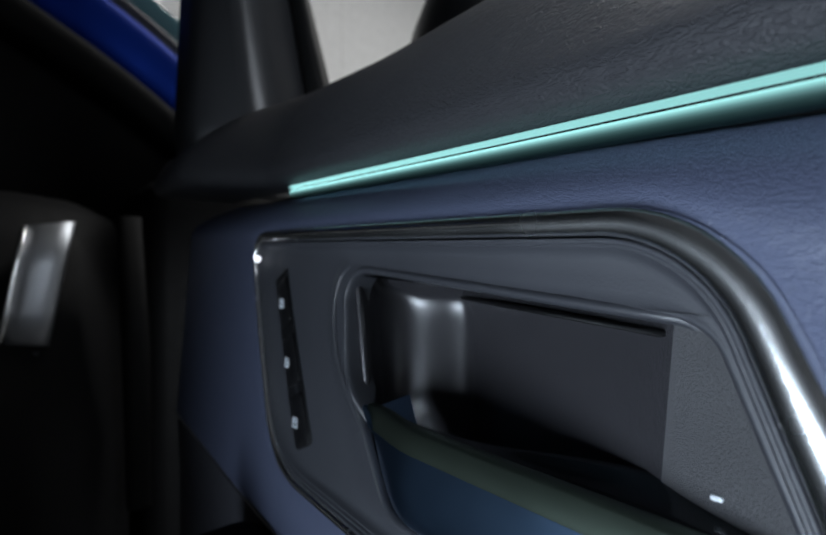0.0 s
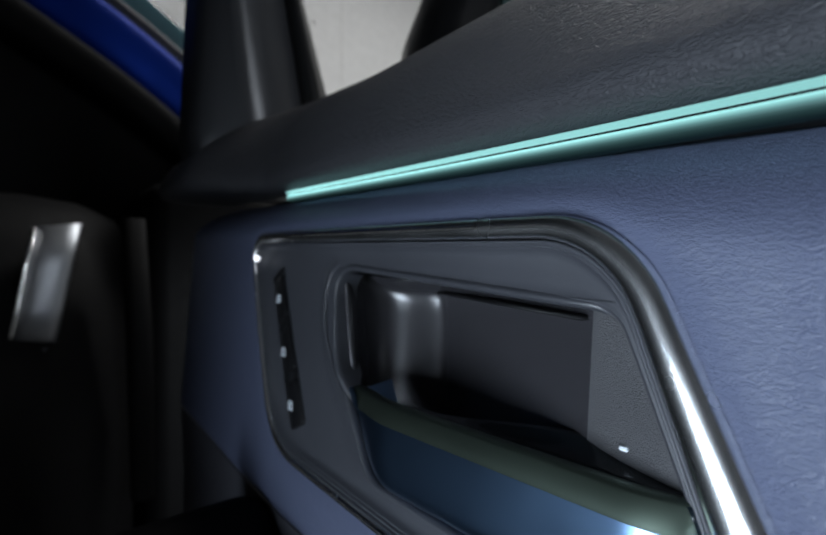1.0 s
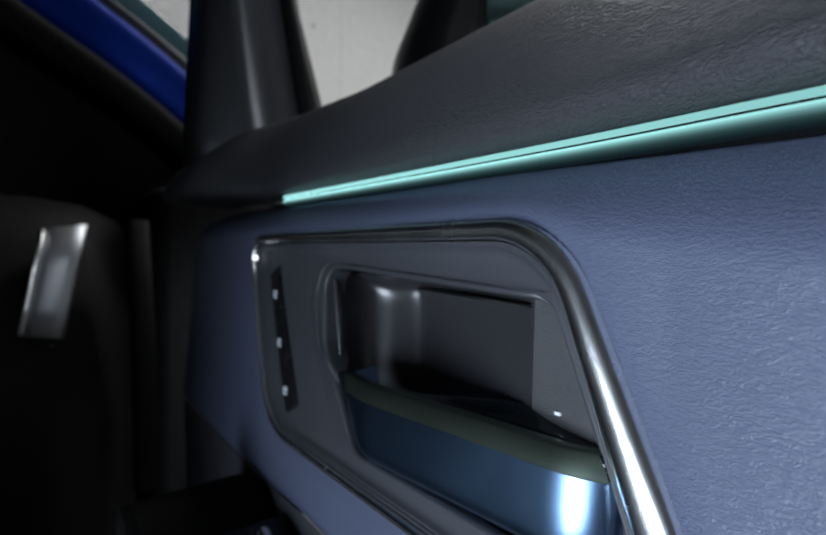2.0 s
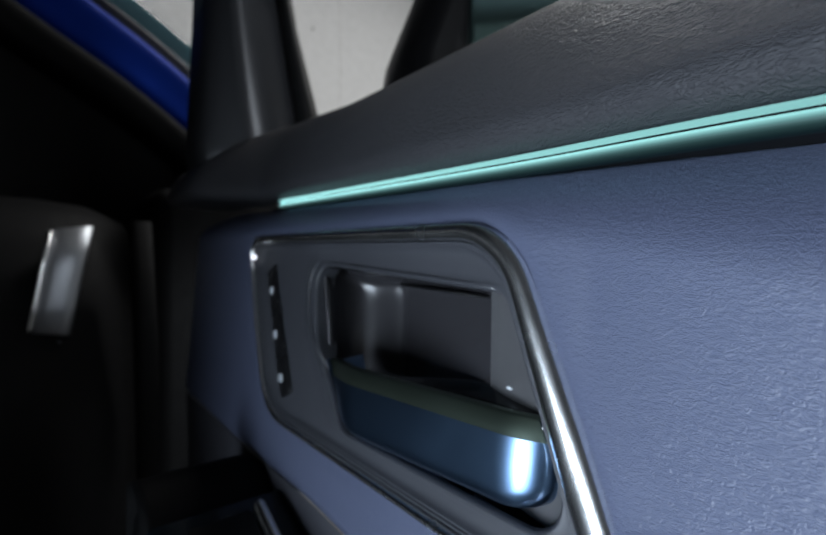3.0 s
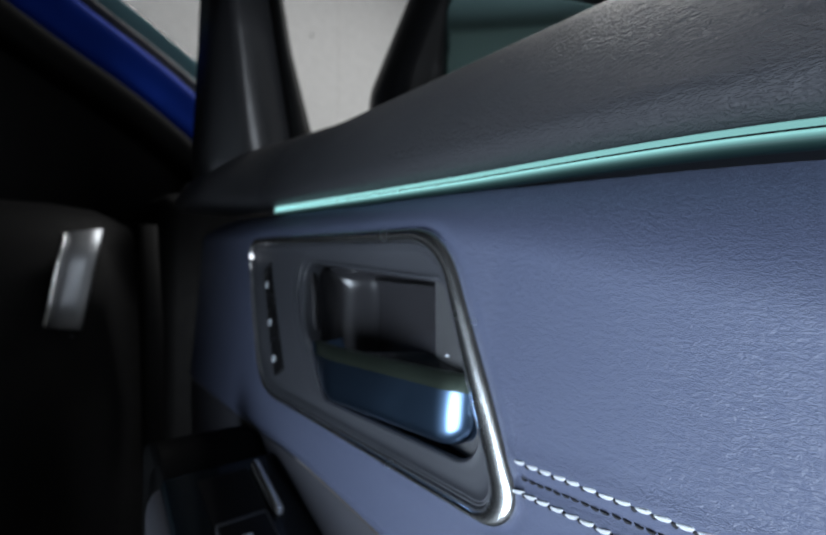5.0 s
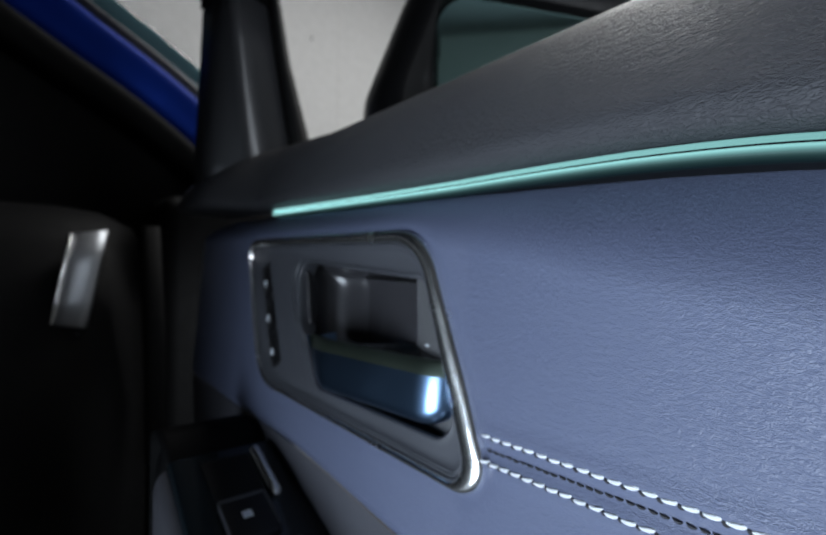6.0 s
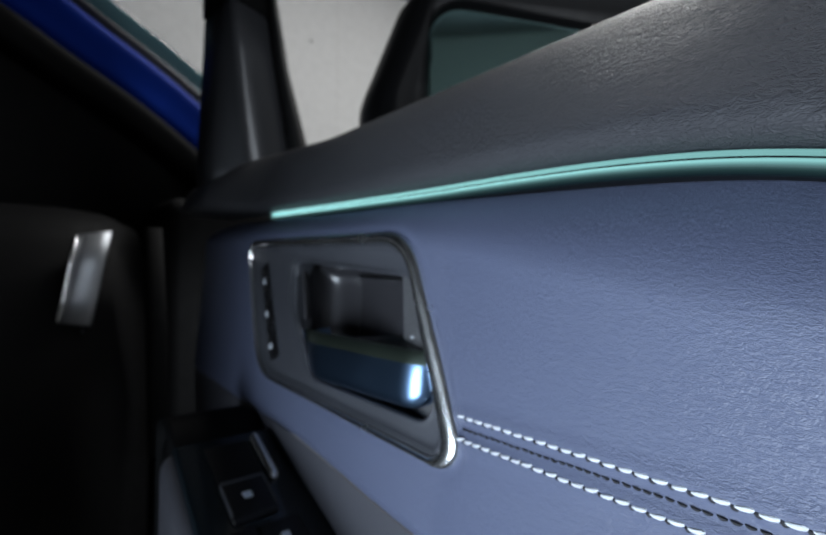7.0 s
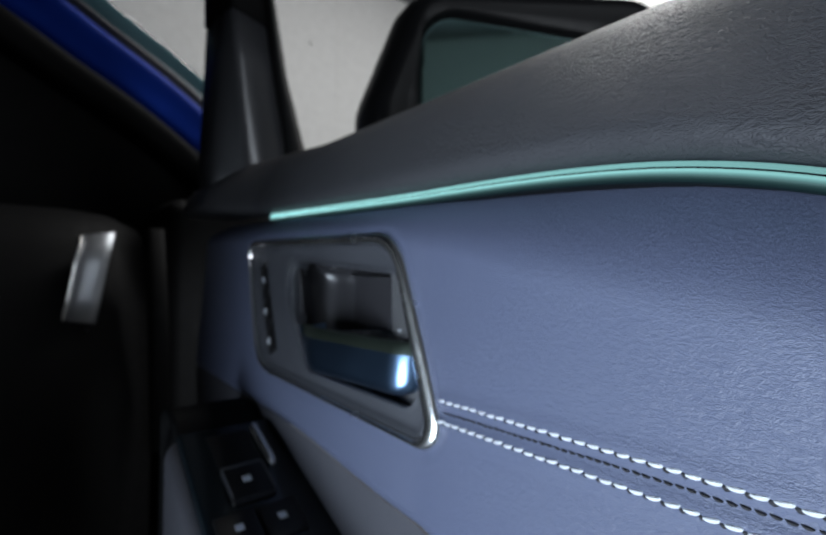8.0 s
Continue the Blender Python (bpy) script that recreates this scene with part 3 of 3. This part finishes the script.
sail = post("window_post", [(0.86, 0.100, 0.150, 0.200, 0.338), (0.905, 0.0955, 0.141, 0.190, 0.335), (1.03, 0.1005, 0.1185, 0.168, 0.335), (1.082, 0.1020, 0.1100, 0.158, 0.335)], PILLAR, car, "dark grey window frame post")
post("post_top", [(1.083, 0.0995, 0.113, 0.160, 0.333), (1.18, 0.098, 0.100, 0.145, 0.333), (1.4, 0.085, 0.09, 0.12, 0.328)], RUBBER, sail)
post("glass_seal", [(0.86, 0.180, 0.200, 0.236, 0.342), (0.948, 0.170, 0.190, 0.2125, 0.342), (1.03, 0.155, 0.170, 0.187, 0.342), (1.125, 0.145, 0.155, 0.168, 0.342), (1.4, 0.10, 0.11, 0.12, 0.342)], RUBBER, sail, "black rubber glass seal")


def mirror_at(p, o):
    return (p.x, 0.215 - 0.45 * (p.x - 0.284) + o, p.y)


GLASS = ([(0.2835, 0.925), (0.2832, 0.995), (0.2835, 1.0900), (0.52, 1.0880), (0.52, 0.925)], [0.02, 0.01, 0.040, 0.05, 0.03])
SHELL = ([(0.2290, 0.890), (0.2300, 0.985), (0.276, 1.116), (0.60, 1.164), (0.60, 0.890)], [0.03, 0.10, 0.045, 0.06, 0.05])
rings = []
for i, o in ((0.10, 0.10), (0.06, 0.095), (0.034, 0.085), (0.014, 0.062), (0.004, 0.035), (0.0, 0.012), (0.001, 0.000), (0.004, -0.006), (0.010, -0.009), (0.016, -0.008)):
    rings.append([mirror_at(p, o) for p in rounded(*SHELL, d=i)])
a, b = rounded(*SHELL, d=0.016), rounded(*GLASS, d=-0.006)
rings += [[mirror_at(p.lerp(q, f), o) for p, q in zip(a, b)] for f, o in ((0.5, -0.007), (0.9, -0.006), (1.0, -0.004))]
rings += [[mirror_at(p, o) for p in rounded(*GLASS, d=d)] for d, o in ((-0.003, 0.004), (0.004, 0.006))]
housing = part("mirror_housing", loft(rings, caps=True), HOUSING, car, "black plastic mirror housing")
part("mirror_glass", loft([[mirror_at(p, o) for p in rounded(*GLASS, d=i)] for i, o in ((0, 0.004), (0, 0.0005), (0.002, 0.0))], caps=True), MIRROR, housing, "teal-tinted mirror glass", smooth=False)



# ---- car body: dashboard, pillar, windscreen edge ----
def dashboard():
    rings = []
    for k in range(24):
        x = -1.2 + 1.315 * k / 23
        drop = 0.0 if x < 0.0 else 0.05 * smoothstep(0.03, 0.115, x)
        rings.append([(x, y + drop * 1.2, z - drop * 0.4) for y, z in ((0.66, 0.0), (0.66, 0.60), (0.685, 0.74), (0.72, 0.83), (0.76, 0.875), (0.82, 0.90), (0.95, 0.915), (1.15, 0.92), (1.15, 0.0))])
    bm = loft(rings, caps=True)
    ob = part("dashboard", bm, DASH, car, "black soft-touch dashboard end")
    return ob


dash = dashboard()


def ribbon(rows, mat, name, parent, label):
    """A thick band: rows of (centre, across vector, depth)."""
    rings = []
    for c, a, depth in rows:
        c, a = Vector(c), Vector(a)
        ring = []
        for j in range(14):
            t = 2 * math.pi * j / 14
            ca, sa = math.cos(t), math.sin(t)
            ring.append(c + a * (abs(ca) ** 0.7 * (1 if ca >= 0 else -1)) + Vector((0, depth * abs(sa) ** 0.7 * (1 if sa >= 0 else -1), 0)))
        rings.append(ring)
    return part(name, loft(rings, caps=True), mat, parent, label)


ribbon([((0.0312, 0.700, 0.851), (0.0248, 0, 0.004), 0.012), ((0.0225, 0.694, 0.80), (0.0235, 0, 0.002), 0.012), ((0.0145, 0.690, 0.75), (0.0225, 0, 0.0), 0.012), ((0.0085, 0.690, 0.714), (0.0220, 0, -0.004), 0.012)], SILVER, "vent_trim", dash, "brushed silver vent trim")
ribbon([((0.0078, 0.6885, 0.846), (0.0028, 0, 0.002), 0.004), ((0.0000, 0.6825, 0.80), (0.0032, 0, 0.001), 0.004), ((-0.0075, 0.6785, 0.75), (0.0034, 0, 0.0), 0.004), ((-0.0130, 0.6785, 0.718), (0.0030, 0, -0.001), 0.004)], CHROME, "vent_edge", dash, "bright metal edge of the vent")
ribbon([((0.0045, 0.692, 0.706), (0.0215, 0, -0.002), 0.010), ((-0.003, 0.685, 0.655), (0.0165, 0, -0.002), 0.010), ((-0.001, 0.685, 0.60), (0.0075, 0, 0.0), 0.010)], FRAME, "vent_lower", dash, "dark lower vent trim")
ribbon([((0.112, 0.70, 0.865), (0.014, 0, 0.0), 0.012), ((0.118, 0.69, 0.70), (0.016, 0, 0.0), 0.012), ((0.120, 0.68, 0.5), (0.014, 0, 0.0), 0.012)], SEAL, "dash_edge", dash, "black dashboard end trim")

curve = [(0.36, 0.930), (0.2509, 1.0477), (0.1148, 1.1412), (0.0136, 1.191), (-0.088, 1.2569), (-0.25, 1.33), (-0.5, 1.42), (-0.9, 1.50)]


def band(name, off0, off1, y, depth, mat, label):
    rows = []
    pts = [Vector(p) for p in curve]
    for k, p in enumerate(pts):
        t = (pts[min(k + 1, len(pts) - 1)] - pts[max(k - 1, 0)]).normalized()
        n = Vector((-t.y, t.x)) if t.x > 0 else Vector((t.y, -t.x))
        c, a = p + n * (off0 + off1) / 2, n * (off1 - off0) / 2
        rows.append(((c.x, y, c.y), (a.x, 0, a.y), depth))
    ob = ribbon(rows, mat, name, car, label)
    sub = ob.modifiers.new("smooth", "SUBSURF")
    sub.levels = sub.render_levels = 2
    return ob


band("pillar_moulding", 0.070, 0.106, 0.915, 0.02, MOULD, "dark blue-black pillar moulding")
band("a_pillar", -0.020, 0.080, 0.90, 0.03, BLUE, "glossy blue painted pillar")
band("windscreen_edge", 0.100, 0.158, 0.94, 0.012, SCREEN, "dark teal windscreen edge")
band("door_seal", -0.070, -0.010, 0.88, 0.03, SEAL, "black rubber door seal")
# black sheet added for the darkness inside the car
band("interior_dark", -0.34, -0.02, 0.93, 0.03, SEAL, "black sheet in place of the dark interior")
# two unseen slabs added to keep stray light off the dashboard
part("top_shade", box(-1.6, 0.10, 0.25, 1.45, 1.50, 1.56, 0.03), DASH, car, "unseen dark slab that shades the dashboard from above")
part("far_shade", box(-1.66, -1.58, -0.3, 1.2, 0.15, 1.50, 0.02), DASH, car, "unseen dark slab that closes the car's far side")
# black backings added so the space past the door stays dark
part("footwell_backing", box(-1.6, 0.42, 1.12, 1.2, 0.0, 0.99, 0.02), DASH, car, "black backing in place of the unlit footwell")
part("hinge_backing", box(0.14, 0.40, 0.75, 1.12, 0.0, 0.93, 0.03), RUBBER, car, "black backing for the dark hinge side")

# ---- room ----


def room_box(name, x0, x1, y0, y1, z0, z1, mat, label, category):
    return tagged(part(name, box(x0, x1, y0, y1, z0, z1), mat, smooth=False), label, category, kind="structure")


room_box("floor", -4, 4, -4, 4, -0.2, 0.0, FLOOR, "grey painted garage floor", "floor")
room_box("wall_north", -4, 4, 3.0, 3.2, 0.0, 3.2, CONCRETE, "painted room wall", "wall")
tagged(part("wall_joint", box(1.835, 1.841, 2.997, 3.01, 0.0, 3.2), JOINT, smooth=False), "fine vertical joint in the wall", "trim", kind="structure")
tagged(part("wall_plug", box(1.600, 1.616, 2.994, 3.01, 2.530, 2.546, 0.003), RUBBER), "small dark plug in the pale wall", "plug", kind="structure")
room_box("wall_east", 3.0, 3.2, -4, 3.0, 0.0, 3.2, CONCRETE, "painted room wall", "wall")
# out of view; left pale so the mirror has something bright to reflect
room_box("wall_south", -4, 4, -4.2, -4.0, 0.0, 3.2, CONCRETE, "painted room wall", "wall")
# unseen wall and ceiling, darker than the rest to hold back ambient light
room_box("wall_west", -4.2, -4.0, -4, 3.0, 0.0, 3.2, GREYWALL, "painted room wall", "wall")
room_box("ceiling", -4, 4, -4, 3.2, 3.2, 3.4, GREYWALL, "unseen ceiling, darkened to cut bounced light", "ceiling")
